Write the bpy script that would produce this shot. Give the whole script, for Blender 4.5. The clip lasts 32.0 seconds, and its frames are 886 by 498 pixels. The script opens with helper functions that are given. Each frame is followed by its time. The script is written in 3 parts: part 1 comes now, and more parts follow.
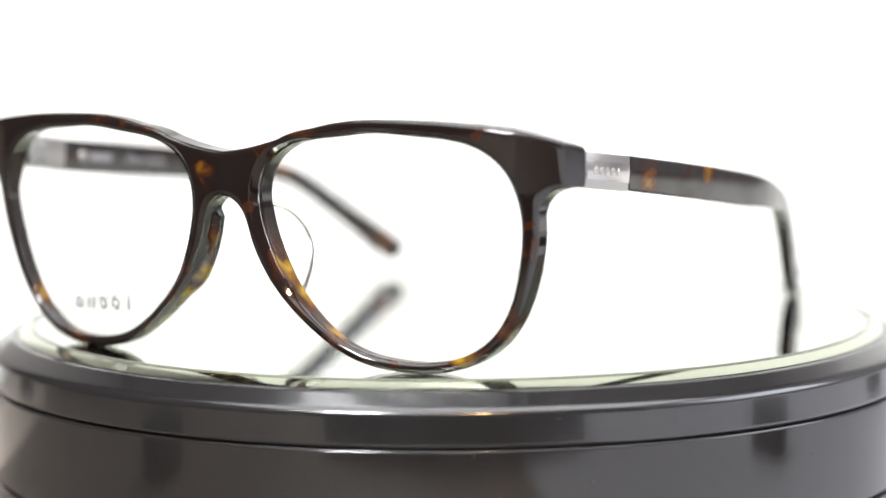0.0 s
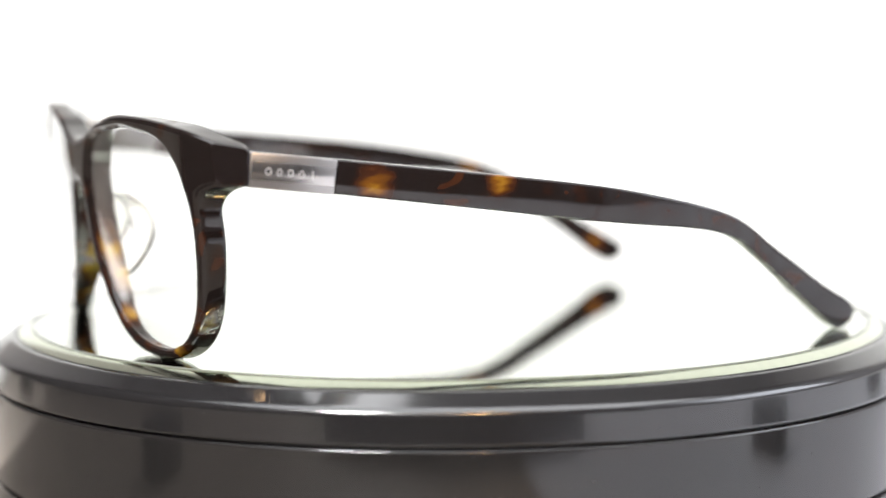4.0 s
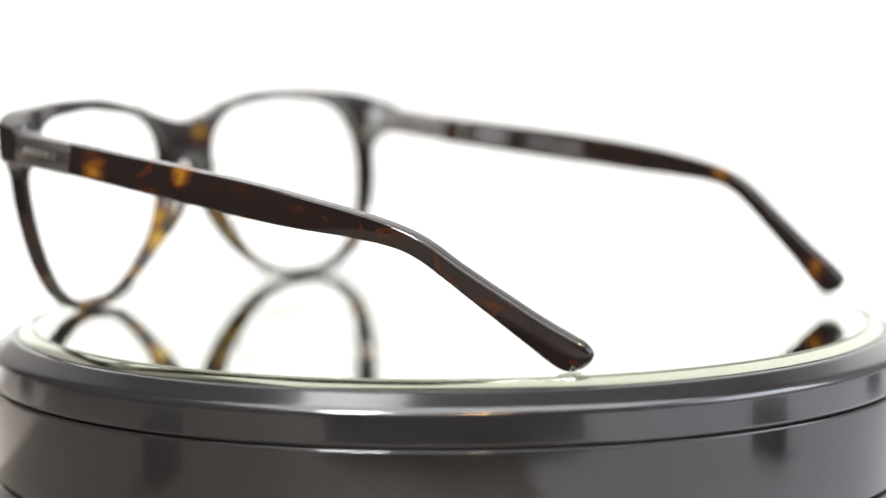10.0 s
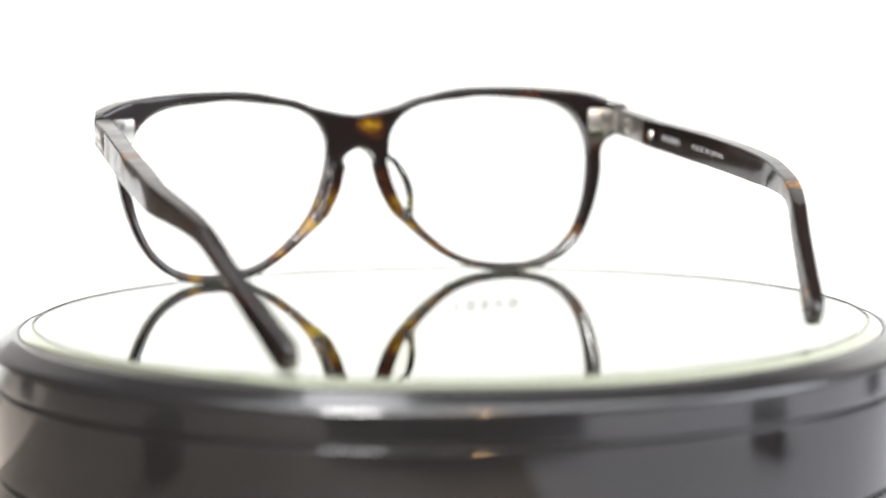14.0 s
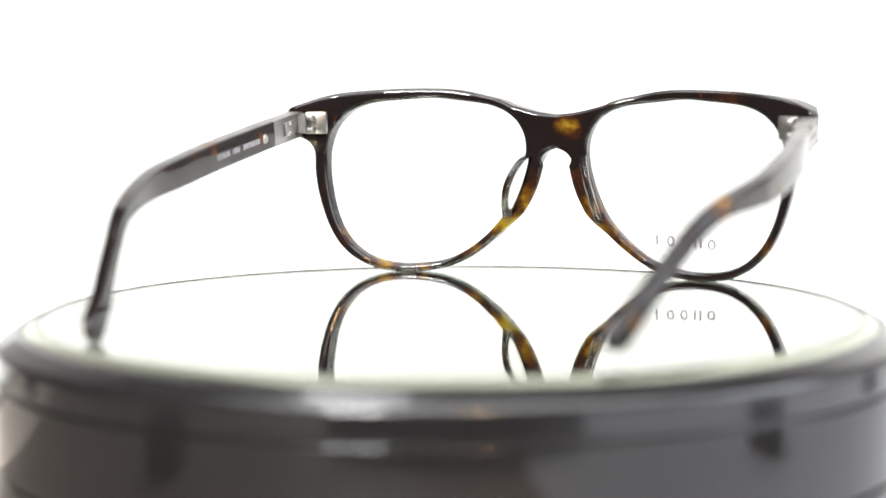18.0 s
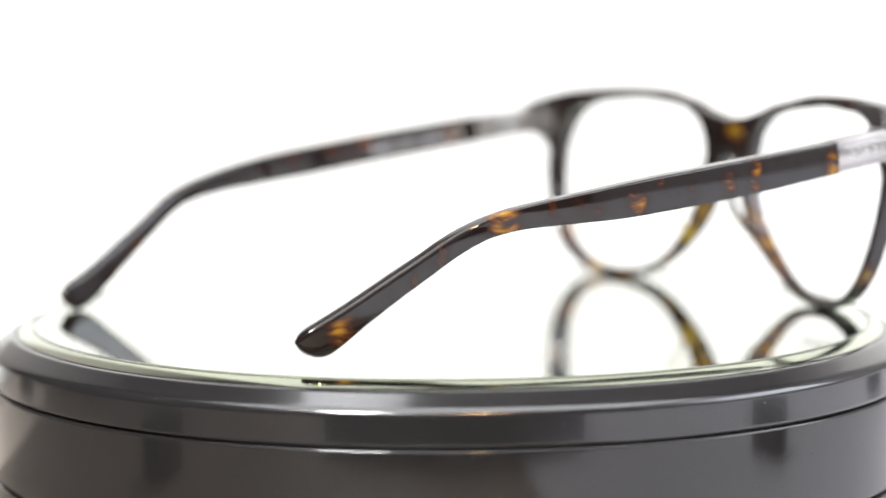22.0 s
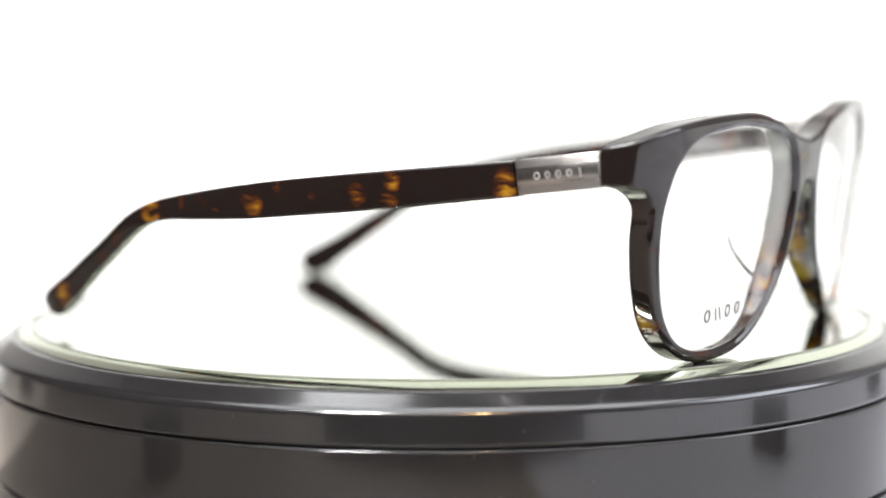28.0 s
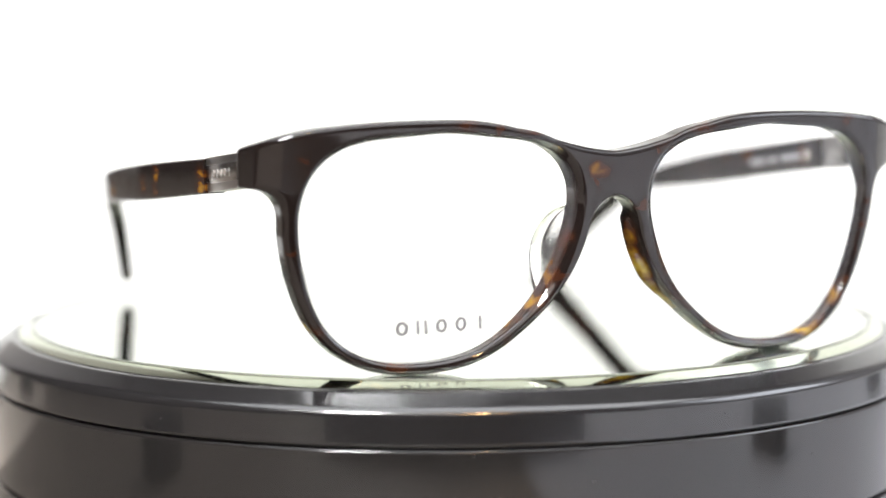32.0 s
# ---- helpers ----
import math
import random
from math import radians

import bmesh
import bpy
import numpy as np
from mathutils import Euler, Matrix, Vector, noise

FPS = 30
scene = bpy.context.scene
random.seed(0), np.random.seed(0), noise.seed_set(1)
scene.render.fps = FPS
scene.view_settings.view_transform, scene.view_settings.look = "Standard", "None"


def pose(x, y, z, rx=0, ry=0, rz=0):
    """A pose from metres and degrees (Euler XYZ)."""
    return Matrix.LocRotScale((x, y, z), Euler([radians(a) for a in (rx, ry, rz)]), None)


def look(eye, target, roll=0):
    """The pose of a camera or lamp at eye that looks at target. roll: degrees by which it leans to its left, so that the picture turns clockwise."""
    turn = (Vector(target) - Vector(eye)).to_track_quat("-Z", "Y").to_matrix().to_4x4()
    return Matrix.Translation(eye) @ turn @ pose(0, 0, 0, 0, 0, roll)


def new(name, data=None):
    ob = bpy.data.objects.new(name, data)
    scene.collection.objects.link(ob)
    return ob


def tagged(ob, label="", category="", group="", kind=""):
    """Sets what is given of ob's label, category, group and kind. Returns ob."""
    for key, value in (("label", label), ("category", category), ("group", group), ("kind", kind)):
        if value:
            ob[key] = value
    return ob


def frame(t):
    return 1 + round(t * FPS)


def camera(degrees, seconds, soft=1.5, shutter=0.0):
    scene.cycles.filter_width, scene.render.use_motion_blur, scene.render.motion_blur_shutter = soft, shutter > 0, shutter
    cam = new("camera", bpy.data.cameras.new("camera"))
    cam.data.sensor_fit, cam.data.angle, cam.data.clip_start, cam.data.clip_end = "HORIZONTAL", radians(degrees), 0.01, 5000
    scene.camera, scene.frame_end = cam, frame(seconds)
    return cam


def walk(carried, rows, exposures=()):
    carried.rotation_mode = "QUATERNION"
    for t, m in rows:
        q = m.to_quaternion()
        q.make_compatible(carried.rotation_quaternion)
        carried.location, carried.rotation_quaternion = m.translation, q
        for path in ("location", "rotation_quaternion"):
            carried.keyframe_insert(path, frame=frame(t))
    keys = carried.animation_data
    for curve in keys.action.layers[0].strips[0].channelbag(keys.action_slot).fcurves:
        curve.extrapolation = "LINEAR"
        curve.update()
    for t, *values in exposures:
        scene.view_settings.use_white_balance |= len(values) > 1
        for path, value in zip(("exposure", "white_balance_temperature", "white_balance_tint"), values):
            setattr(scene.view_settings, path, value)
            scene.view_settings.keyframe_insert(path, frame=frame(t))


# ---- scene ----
# Units: the things are drawn in millimetres and scaled to metres by MM.
MM = 0.001
TURN = [-30.47, -40.01, -49.55, -59.07, -68.52, -77.89, -87.2, -96.5, -105.93, -115.55, -125.14, -134.47, -143.59, -152.59, -161.55,
        -170.57, -179.8, -189.5, -199.33, -209.12, -218.65, -227.9, -237.52, -247.47, -257.55, -267.5, -277.3, -286.99, -296.66,
        -306.39, -316.29, -326.42, -336.69]

# ---------------------------------------------------------------- camera
cam = camera(21.95, 32.0, soft=1.6)


def stand(back):
    """The camera's pose, drawn back along its axis by that many percent as the lens is refocused."""
    return pose(0, -0.5163 * (1 + back / 100), 0.0699 + 0.000547 * back, 90 - 6.055, 0, 0.1793) @ pose(0, 0, 0, 0, 0, -0.378)


cam.data.dof.use_dof = True
FOCUS = new("focus_point")
cam.data.dof.focus_object = FOCUS
cam.data.dof.aperture_fstop = 6.8
walk(cam, [(t, stand(back)) for t, back in ((0, 0), (12.6, 0), (12.9, 0.55), (13.5, 0.4), (14.0, 0.2), (16.4, 0.25), (17.4, 0.95), (18.7, 1.0), (19.0, 0.25), (19.8, 0), (32, 0))])

# ---------------------------------------------------------------- light
world = bpy.data.worlds.new("studio")
scene.world = world
world.use_nodes = True
world.node_tree.nodes["Background"].inputs[0].default_value = (0.95, 0.97, 1.0, 1)
world.node_tree.nodes["Background"].inputs[1].default_value = 0.25


def softbox_lamp(name, size, size_y, power, eye, target, colour):
    data = bpy.data.lights.new(name, "AREA")
    data.shape, data.size, data.size_y, data.energy, data.color = "RECTANGLE", size, size_y, power, colour
    ob = new(name, data)
    ob.matrix_world = look(eye, target)
    return ob


softbox_lamp("key_light", 0.9, 0.5, 6, (-0.36, -1.25, 0.95), (0, 0, 0.02), (1.0, 0.96, 0.91))
softbox_lamp("ceiling_light", 3.6, 2.0, 150, (0.1, -0.8, 2.36), (0.1, -0.79, 0), (0.95, 0.97, 1.0))
softbox_lamp("overhead_light", 0.2, 0.22, 1.35, (-0.22, 0.16, 0.98), (-0.1, 0.1, 0), (0.97, 0.98, 1.0))
softbox_lamp("side_light", 1.1, 0.8, 20, (1.5, -0.2, 0.75), (0.1, -0.15, 0), (0.86, 0.91, 1.0))
for x in (-0.42, -0.3):
    softbox_lamp("spot_lamp", 0.11, 0.11, 10, (x, -0.78, 0.62), (0, 0, 0.02), (1.0, 0.99, 0.98))
softbox_lamp("warm_lamp", 0.07, 0.07, 10, (0.17, -1.3, 0.9), (0, 0, 0), (1.0, 0.6, 0.28))


# ---------------------------------------------------------------- materials
def material(name):
    m = bpy.data.materials.new(name)
    m.use_nodes = True
    return m, m.node_tree.nodes, m.node_tree.links, m.node_tree.nodes["Principled BSDF"]


def ramp(nodes, stops):
    r = nodes.new("ShaderNodeValToRGB")
    while len(r.color_ramp.elements) < len(stops):
        r.color_ramp.elements.new(0.5)
    for e, (at, c) in zip(r.color_ramp.elements, stops):
        e.position, e.color = at, (*c, 1)
    return r


def plain(name, colour, rough=0.5, metal=0.0, grain=0.04, scale=900, bump=0.05, coat=0.0):
    """A plain surface with fine grain in its colour, gloss and relief."""
    m, nodes, links, b = material(name)
    co = nodes.new("ShaderNodeTexCoord")
    n1 = nodes.new("ShaderNodeTexNoise")
    n1.inputs["Scale"].default_value, n1.inputs["Detail"].default_value = scale, 6
    links.new(co.outputs["Object"], n1.inputs["Vector"])
    r = ramp(nodes, [(0.3, [c * (1 - grain) for c in colour]), (0.7, [min(1, c * (1 + grain)) for c in colour])])
    links.new(n1.outputs["Fac"], r.inputs["Fac"])
    links.new(r.outputs["Color"], b.inputs["Base Color"])
    n2 = nodes.new("ShaderNodeTexNoise")
    n2.inputs["Scale"].default_value, n2.inputs["Detail"].default_value = scale / 12, 3
    links.new(co.outputs["Object"], n2.inputs["Vector"])
    rr = nodes.new("ShaderNodeMapRange")
    rr.inputs["To Min"].default_value, rr.inputs["To Max"].default_value = rough * 0.8, rough * 1.2
    links.new(n2.outputs["Fac"], rr.inputs["Value"])
    links.new(rr.outputs["Result"], b.inputs["Roughness"])
    b.inputs["Metallic"].default_value = metal
    b.inputs["Coat Weight"].default_value = coat
    b.inputs["Coat Roughness"].default_value = 0.05
    bp = nodes.new("ShaderNodeBump")
    bp.inputs["Strength"].default_value, bp.inputs["Distance"].default_value = bump, 0.0001
    links.new(n1.outputs["Fac"], bp.inputs["Height"])
    links.new(bp.outputs["Normal"], b.inputs["Normal"])
    return m


def tortoiseshell(name, spots, cloud_gain=0.4, stretch=(0.6, 1.0, 0.75), streaks=0.45, grain=(0.5, 0.6, 0.5), amber=((0.13, 0.062, 0.006), (0.42, 0.285, 0.022), (0.62, 0.49, 0.05))):
    """Polished acetate: nearly black brown with clouded, streaky amber patches (centre, radius and strength in millimetres)."""
    m, nodes, links, b = material(name)
    out = nodes["Material Output"]

    def node(kind, op=None, **values):
        n = nodes.new(kind)
        if op:
            n.operation = op
        for k, v in values.items():
            n.inputs[k].default_value = v
        return n

    co = node("ShaderNodeTexCoord").outputs["Object"]
    warp = node("ShaderNodeTexNoise", Scale=240, Detail=1)
    links.new(co, warp.inputs["Vector"])
    shift = node("ShaderNodeVectorMath", "MULTIPLY_ADD")
    links.new(warp.outputs["Color"], shift.inputs[0])
    shift.inputs[1].default_value, shift.inputs[2].default_value = (0.0018, 0.0020, 0.0018), (-0.0009, -0.0010, -0.0009)
    at = node("ShaderNodeVectorMath")
    links.new(co, at.inputs[0])
    links.new(shift.outputs[0], at.inputs[1])
    squeeze = node("ShaderNodeVectorMath", "MULTIPLY")
    links.new(at.outputs[0], squeeze.inputs[0])
    squeeze.inputs[1].default_value = stretch
    total = None
    for x, y, z, r, strong in spots:
        d = node("ShaderNodeVectorMath", "DISTANCE")
        links.new(squeeze.outputs[0], d.inputs[0])
        d.inputs[1].default_value = [c * k for c, k in zip(at_mm(x, y, z), stretch)]
        f = node("ShaderNodeMapRange")
        f.interpolation_type = "SMOOTHSTEP"
        for k, v in zip(("From Min", "From Max", "To Min", "To Max"), (r * MM * 1.1, 0, 0, strong)):
            f.inputs[k].default_value = v
        links.new(d.outputs["Value"], f.inputs["Value"])
        if total is None:
            total = f.outputs["Result"]
        else:
            mx = node("ShaderNodeMath", "MAXIMUM")
            links.new(total, mx.inputs[0])
            links.new(f.outputs["Result"], mx.inputs[1])
            total = mx.outputs[0]
    # fine horizontal streaks break the patches
    tall = node("ShaderNodeVectorMath", "MULTIPLY")
    links.new(at.outputs[0], tall.inputs[0])
    tall.inputs[1].default_value = grain
    streak = node("ShaderNodeTexNoise", Scale=420, Detail=3)
    links.new(tall.outputs[0], streak.inputs["Vector"])
    sr = node("ShaderNodeMapRange")
    for k, v in zip(("From Min", "From Max", "To Min", "To Max"), (0.32, 0.66, streaks, 1.15)):
        sr.inputs[k].default_value = v
    links.new(streak.outputs["Fac"], sr.inputs["Value"])
    broken = node("ShaderNodeMath", "MULTIPLY")
    links.new(total, broken.inputs[0])
    links.new(sr.outputs["Result"], broken.inputs[1])
    cloud = node("ShaderNodeTexNoise", Scale=135, Detail=3, Distortion=1.2)
    links.new(co, cloud.inputs["Vector"])
    cl = node("ShaderNodeMapRange")
    for k, v in zip(("From Min", "From Max", "To Min", "To Max"), (0.53, 0.68, 0.0, cloud_gain)):
        cl.inputs[k].default_value = v
    links.new(cloud.outputs["Fac"], cl.inputs["Value"])
    add = node("ShaderNodeMath", "MAXIMUM")
    links.new(cl.outputs["Result"], add.inputs[0])
    links.new(broken.outputs[0], add.inputs[1])
    r = ramp(nodes, [(0.0, (0.0068, 0.0046, 0.0042)), (0.2, (0.0075, 0.0048, 0.0042)), (0.38, (0.034, 0.011, 0.0045)), *zip((0.52, 0.8, 1.0), amber)])
    links.new(add.outputs[0], r.inputs["Fac"])
    links.new(r.outputs["Color"], b.inputs["Base Color"])
    dull = node("ShaderNodeTexNoise", Scale=45, Detail=2)
    links.new(co, dull.inputs["Vector"])
    dr = node("ShaderNodeMapRange")
    dr.inputs["To Min"].default_value, dr.inputs["To Max"].default_value = 0.03, 0.075
    links.new(dull.outputs["Fac"], dr.inputs["Value"])
    links.new(dr.outputs["Result"], b.inputs["Roughness"])
    b.inputs["IOR"].default_value = 1.5
    tl = node("ShaderNodeBsdfTranslucent")
    links.new(r.outputs["Color"], tl.inputs["Color"])
    half = node("ShaderNodeMath", "MULTIPLY")
    links.new(add.outputs[0], half.inputs[0])
    half.inputs[1].default_value = 0.6
    mix = node("ShaderNodeMixShader")
    links.new(half.outputs[0], mix.inputs[0])
    links.new(b.outputs[0], mix.inputs[1])
    links.new(tl.outputs[0], mix.inputs[2])
    links.new(mix.outputs[0], out.inputs["Surface"])
    return m


def clear(name, colour, ior, rough=0.0):
    m, nodes, links, b = material(name)
    b.inputs["Base Color"].default_value = (*colour, 1)
    b.inputs["Roughness"].default_value, b.inputs["IOR"].default_value = rough, ior
    b.inputs["Transmission Weight"].default_value = 1.0
    return m


# The glasses' own axes: x to the wearer's left, y to the back, z up from the glass; the turning axis passes through AXIS.
AXIS = (1.6, 67.48)


def at_mm(x, y, z):
    return ((x - AXIS[0]) * MM, (y - AXIS[1]) * MM, z * MM)


FRONT_SPOTS = [(-4.5, -17, 38.5, 2.8, 0.68), (-2.5, -16.5, 33.5, 2.2, 0.45), (-47, -11, 47.3, 4.5, 0.55), (-31, -15, 47.6, 4, 0.55), (-38, -13, 47.6, 2, 0.35),
               (12, -17, 44, 5, 0.4), (20, -16, 46, 6, 0.5), (-66, -3, 32, 4.5, 0.5), (-62, -6, 38, 3.5, 0.45), (46, -12, 47, 4, 0.4),
               (-3, -10.8, 39.0, 4, 0.78), (-8, -14, 24, 5, 0.7), (-9.5, -13, 18, 5, 0.95), (-13, -13, 12, 5.5, 1.0), (-20, -12, 6, 5, 0.8), (-30, -11, 2, 5, 0.5), (-43, -10, 2, 5, 0.42), (-58, -5, 9, 5, 0.8),
               (7, -14, 26, 4, 0.8), (9, -13, 20, 5.5, 1.0), (12, -12, 13, 6, 1.0), (21, -12, 6, 5, 0.9), (36, -10, 1.5, 5, 0.6), (48, -8, 3, 5.5, 0.9), (58, -6, 10, 5, 0.65), (63, -5, 22, 4, 0.45)]
LEFT_SPOTS = [(71.6, 24.5, 36.5, 3.6, 0.95), (73, 50.5, 36, 3.2, 1.0), (73, 67, 33, 2.6, 0.45), (71.5, 81, 29.5, 3, 0.5), (71, 88, 28.5, 3, 0.42), (60, 128, 7, 4, 0.3),
              (69, 60, 35, 3, 0.6), (64, 98, 26, 3, 0.4), (69, 38, 36, 3, 0.4)]
RIGHT_SPOTS = [(-72.5, 18.6, 36.0, 3.6, 1.0), (-74.5, 41.7, 37.0, 2.4, 0.95), (-74.5, 42, 33.5, 2.2, 0.95), (-75, 49, 34, 2.6, 0.95), (-75, 59, 33, 2, 0.45),
               (-75, 66.5, 34.5, 2, 0.75), (-75, 72.5, 31.5, 2.8, 0.9), (-74, 82, 30, 2, 0.7), (-69.5, 100.5, 29.0, 3.6, 1.35), (-64, 113, 22, 2.5, 0.35),
               (-58.5, 130.5, 8.5, 4.0, 1.0), (-69, 66, 35, 3, 0.6), (-69, 40, 32, 3, 0.45), (-69, 30, 37, 2.5, 0.4)]

ACETATE_FRONT = tortoiseshell("tortoiseshell_front", [(x, y + (1.0 if z < 30 else 0.0), z, 1.1 * r, 0.85 * k) for x, y, z, r, k in FRONT_SPOTS], 0.34)
ORANGE = ((0.12, 0.044, 0.006), (0.38, 0.20, 0.018), (0.56, 0.38, 0.04))
ACETATE_LEFT = tortoiseshell("tortoiseshell_left", [(*p[:3], 1.1 * p[3], 0.66 * p[4]) for p in LEFT_SPOTS], 0.36, (0.35, 0.58, 0.6), 0.72, (0.4, 0.4, 1.2), ORANGE)
ACETATE_RIGHT = tortoiseshell("tortoiseshell_right", [(*p[:4], 0.7 * p[4]) for p in RIGHT_SPOTS], 0.35, (0.35, 0.7, 0.6), 0.3, (0.4, 0.4, 1.8), ORANGE)
SILVER = plain("brushed_silver", (0.34, 0.325, 0.315), 0.34, 1.0, 0.05, 2500, 0.03)
PANEL = plain("polished_panel", (0.42, 0.40, 0.385), 0.2, 1.0, 0.04, 1500, 0.02)
BRIGHT = plain("bright_metal", (0.36, 0.35, 0.335), 0.36, 1.0, 0.03, 1500, 0.02)
MARK = plain("pale_mark", (0.52, 0.51, 0.50), 0.40, 1.0, 0.03, 1500, 0.02)
PRINT = plain("white_print", (0.30, 0.30, 0.32), 0.5, 0.0, 0.03, 1500, 0.02)
ETCH = plain("grey_print", (0.13, 0.13, 0.137), 0.5, 0.0, 0.05, 1500, 0.02)
LENS = clear("lens_plastic", (1, 1, 1), 1.3)
PAD = clear("clear_acetate", (0.97, 0.97, 0.94), 1.46, 0.06)
GLASS = clear("green_glass", (0.955, 0.985, 0.93), 1.5)
EDGE = plain("silvered_bevel", (0.54, 0.575, 0.46), 0.10, 1.0, 0.03, 400, 0.0)
MIRROR = plain("mirror_silver", (0.875, 0.87, 0.785), 0.02, 1.0, 0.0, 300, 0.0)
BLACK = plain("black_plastic", (0.0085, 0.0082, 0.0088), 0.19, 0.0, 0.08, 120, 0.0, 0.35)
SATIN = plain("satin_black_plastic", (0.0100, 0.0094, 0.0094), 0.11, 0.0, 0.10, 150, 0.0, 0.0)


def dusty(m, amount):
    """Sparse pale specks of dust on a glossy surface."""
    nodes, links = m.node_tree.nodes, m.node_tree.links
    b = nodes["Principled BSDF"]
    base = b.inputs["Base Color"].links[0].from_socket
    co = nodes.new("ShaderNodeTexCoord")
    n = nodes.new("ShaderNodeTexNoise")
    n.inputs["Scale"].default_value, n.inputs["Detail"].default_value = 1100, 1
    links.new(co.outputs["Object"], n.inputs["Vector"])
    f = nodes.new("ShaderNodeMapRange")
    for k, v in zip(("From Min", "From Max", "To Min", "To Max"), (0.76, 0.82, 0.0, amount)):
        f.inputs[k].default_value = v
    links.new(n.outputs["Fac"], f.inputs["Value"])
    mix = nodes.new("ShaderNodeMix")
    mix.data_type = "RGBA"
    links.new(f.outputs["Result"], mix.inputs[0])
    links.new(base, mix.inputs[6])
    mix.inputs[7].default_value = (0.35, 0.34, 0.32, 1)
    links.new(mix.outputs[2], b.inputs["Base Color"])


dusty(BLACK, 0.13)
dusty(SATIN, 0.06)
SEAM = plain("dark_gap", (0.006, 0.006, 0.006), 0.6)
WHITE = plain("white_table", (0.50, 0.51, 0.55), 0.55, 0.0, 0.02, 60, 0.05)
CARD = plain("tan_card", (0.33, 0.295, 0.26), 0.6, 0.0, 0.05, 60, 0.05)
EDGE_LINE = plain("grey_edge_line", (0.14, 0.15, 0.13), 0.9)
WOOD = plain("brown_table", (0.145, 0.126, 0.108), 0.5, 0.0, 0.15, 60, 0.05)
WALL = plain("grey_paint", (0.62, 0.60, 0.59), 0.8, 0.0, 0.04, 30, 0.05)
BROWN = plain("brown_paint", (0.09, 0.08, 0.075), 0.8, 0.0, 0.05, 30, 0.05)
PALE = plain("pale_paint", (0.66, 0.66, 0.70), 0.8, 0.0, 0.03, 30, 0.05)
DARK = plain("dark_paint", (0.09, 0.087, 0.09), 0.8, 0.0, 0.05, 30, 0.05)
GREY = plain("mid_grey_paint", (0.22, 0.215, 0.21), 0.8, 0.0, 0.04, 30, 0.05)
MATT_BLACK = plain("matt_black", (0.012, 0.012, 0.014), 0.6, 0.0, 0.1, 400, 0.1)
# emission stands in for the light that falls on the white background
GLOW_PAPER, _n, _l, _b = material("self_lit_paper")
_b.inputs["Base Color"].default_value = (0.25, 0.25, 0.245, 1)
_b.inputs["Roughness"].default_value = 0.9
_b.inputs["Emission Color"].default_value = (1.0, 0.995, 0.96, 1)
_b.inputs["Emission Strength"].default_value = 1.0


# ---------------------------------------------------------------- mesh helpers
def part(name, bm, mat, parent=None, label="", smooth=40):
    me = bpy.data.meshes.new(name)
    bmesh.ops.recalc_face_normals(bm, faces=bm.faces)
    bm.to_mesh(me)
    bm.free()
    me.materials.append(mat)
    if smooth:
        me.shade_smooth()
        me.set_sharp_from_angle(angle=radians(smooth))
    ob = new(name, me)
    ob.parent = parent
    return tagged(ob, label)


def loft(bm, loops, closed=True, caps=True):
    """Skin a row of closed loops of equal length."""
    rows = [[bm.verts.new(p) for p in loop] for loop in loops]
    n = len(rows[0])
    pairs = list(zip(rows, rows[1:])) + ([(rows[-1], rows[0])] if not caps and closed else [])
    for a, b in pairs:
        for i in range(n):
            bm.faces.new((a[i], a[(i + 1) % n], b[(i + 1) % n], b[i]))
    if caps:
        bm.faces.new(rows[0])
        bm.faces.new(rows[-1])
    return bm


def revolve(profile, steps=192):
    """A ring from a closed profile of (radius, z), in millimetres."""
    bm = bmesh.new()
    loops = [[(r * MM * math.cos(a), r * MM * math.sin(a), z * MM) for r, z in profile] for a in (2 * math.pi * k / steps for k in range(steps))]
    return loft(bm, loops, True, False)


def disc(radius, z0, z1, bevel, steps=256):
    """A flat round plate whose upper edge has a bevel of that width and height."""
    bm = bmesh.new()
    prof = [(radius - 0.03, z0), (radius, z0 + 0.03), (radius, z1 - bevel[1]), (radius - bevel[0], z1)]
    return loft(bm, [[(r * MM * math.cos(2 * math.pi * k / steps), r * MM * math.sin(2 * math.pi * k / steps), z * MM) for k in range(steps)] for r, z in prof])


def box(size, bevel=0.0, m=None):
    """A bevelled box of that size in millimetres, centred, at the pose m in metres."""
    bm = bmesh.new()
    bmesh.ops.create_cube(bm, size=1)
    for v in bm.verts:
        v.co = Vector(c * s * MM for c, s in zip(v.co, size))
    if bevel:
        bmesh.ops.bevel(bm, geom=bm.edges[:], offset=bevel * MM, segments=2, affect="EDGES", profile=0.5)
    if m:
        bm.transform(m)
    return bm


def spline(knots, x):
    """Smooth value at x through rows of (x, values...)."""
    k = max(0, min(len(knots) - 2, sum(1 for r in knots if r[0] <= x) - 1))
    p0, p1, p2, p3 = knots[max(k - 1, 0)], knots[k], knots[k + 1], knots[min(k + 2, len(knots) - 1)]
    u = (x - p1[0]) / (p2[0] - p1[0])
    out = []
    for j in range(1, len(p1)):
        m1 = (p2[j] - p0[j]) / (p2[0] - p0[0]) * (p2[0] - p1[0])
        m2 = (p3[j] - p1[j]) / (p3[0] - p1[0]) * (p2[0] - p1[0])
        out.append((2 * u**3 - 3 * u**2 + 1) * p1[j] + (u**3 - 2 * u**2 + u) * m1 + (3 * u**2 - 2 * u**3) * p2[j] + (u**3 - u**2) * m2)
    return out


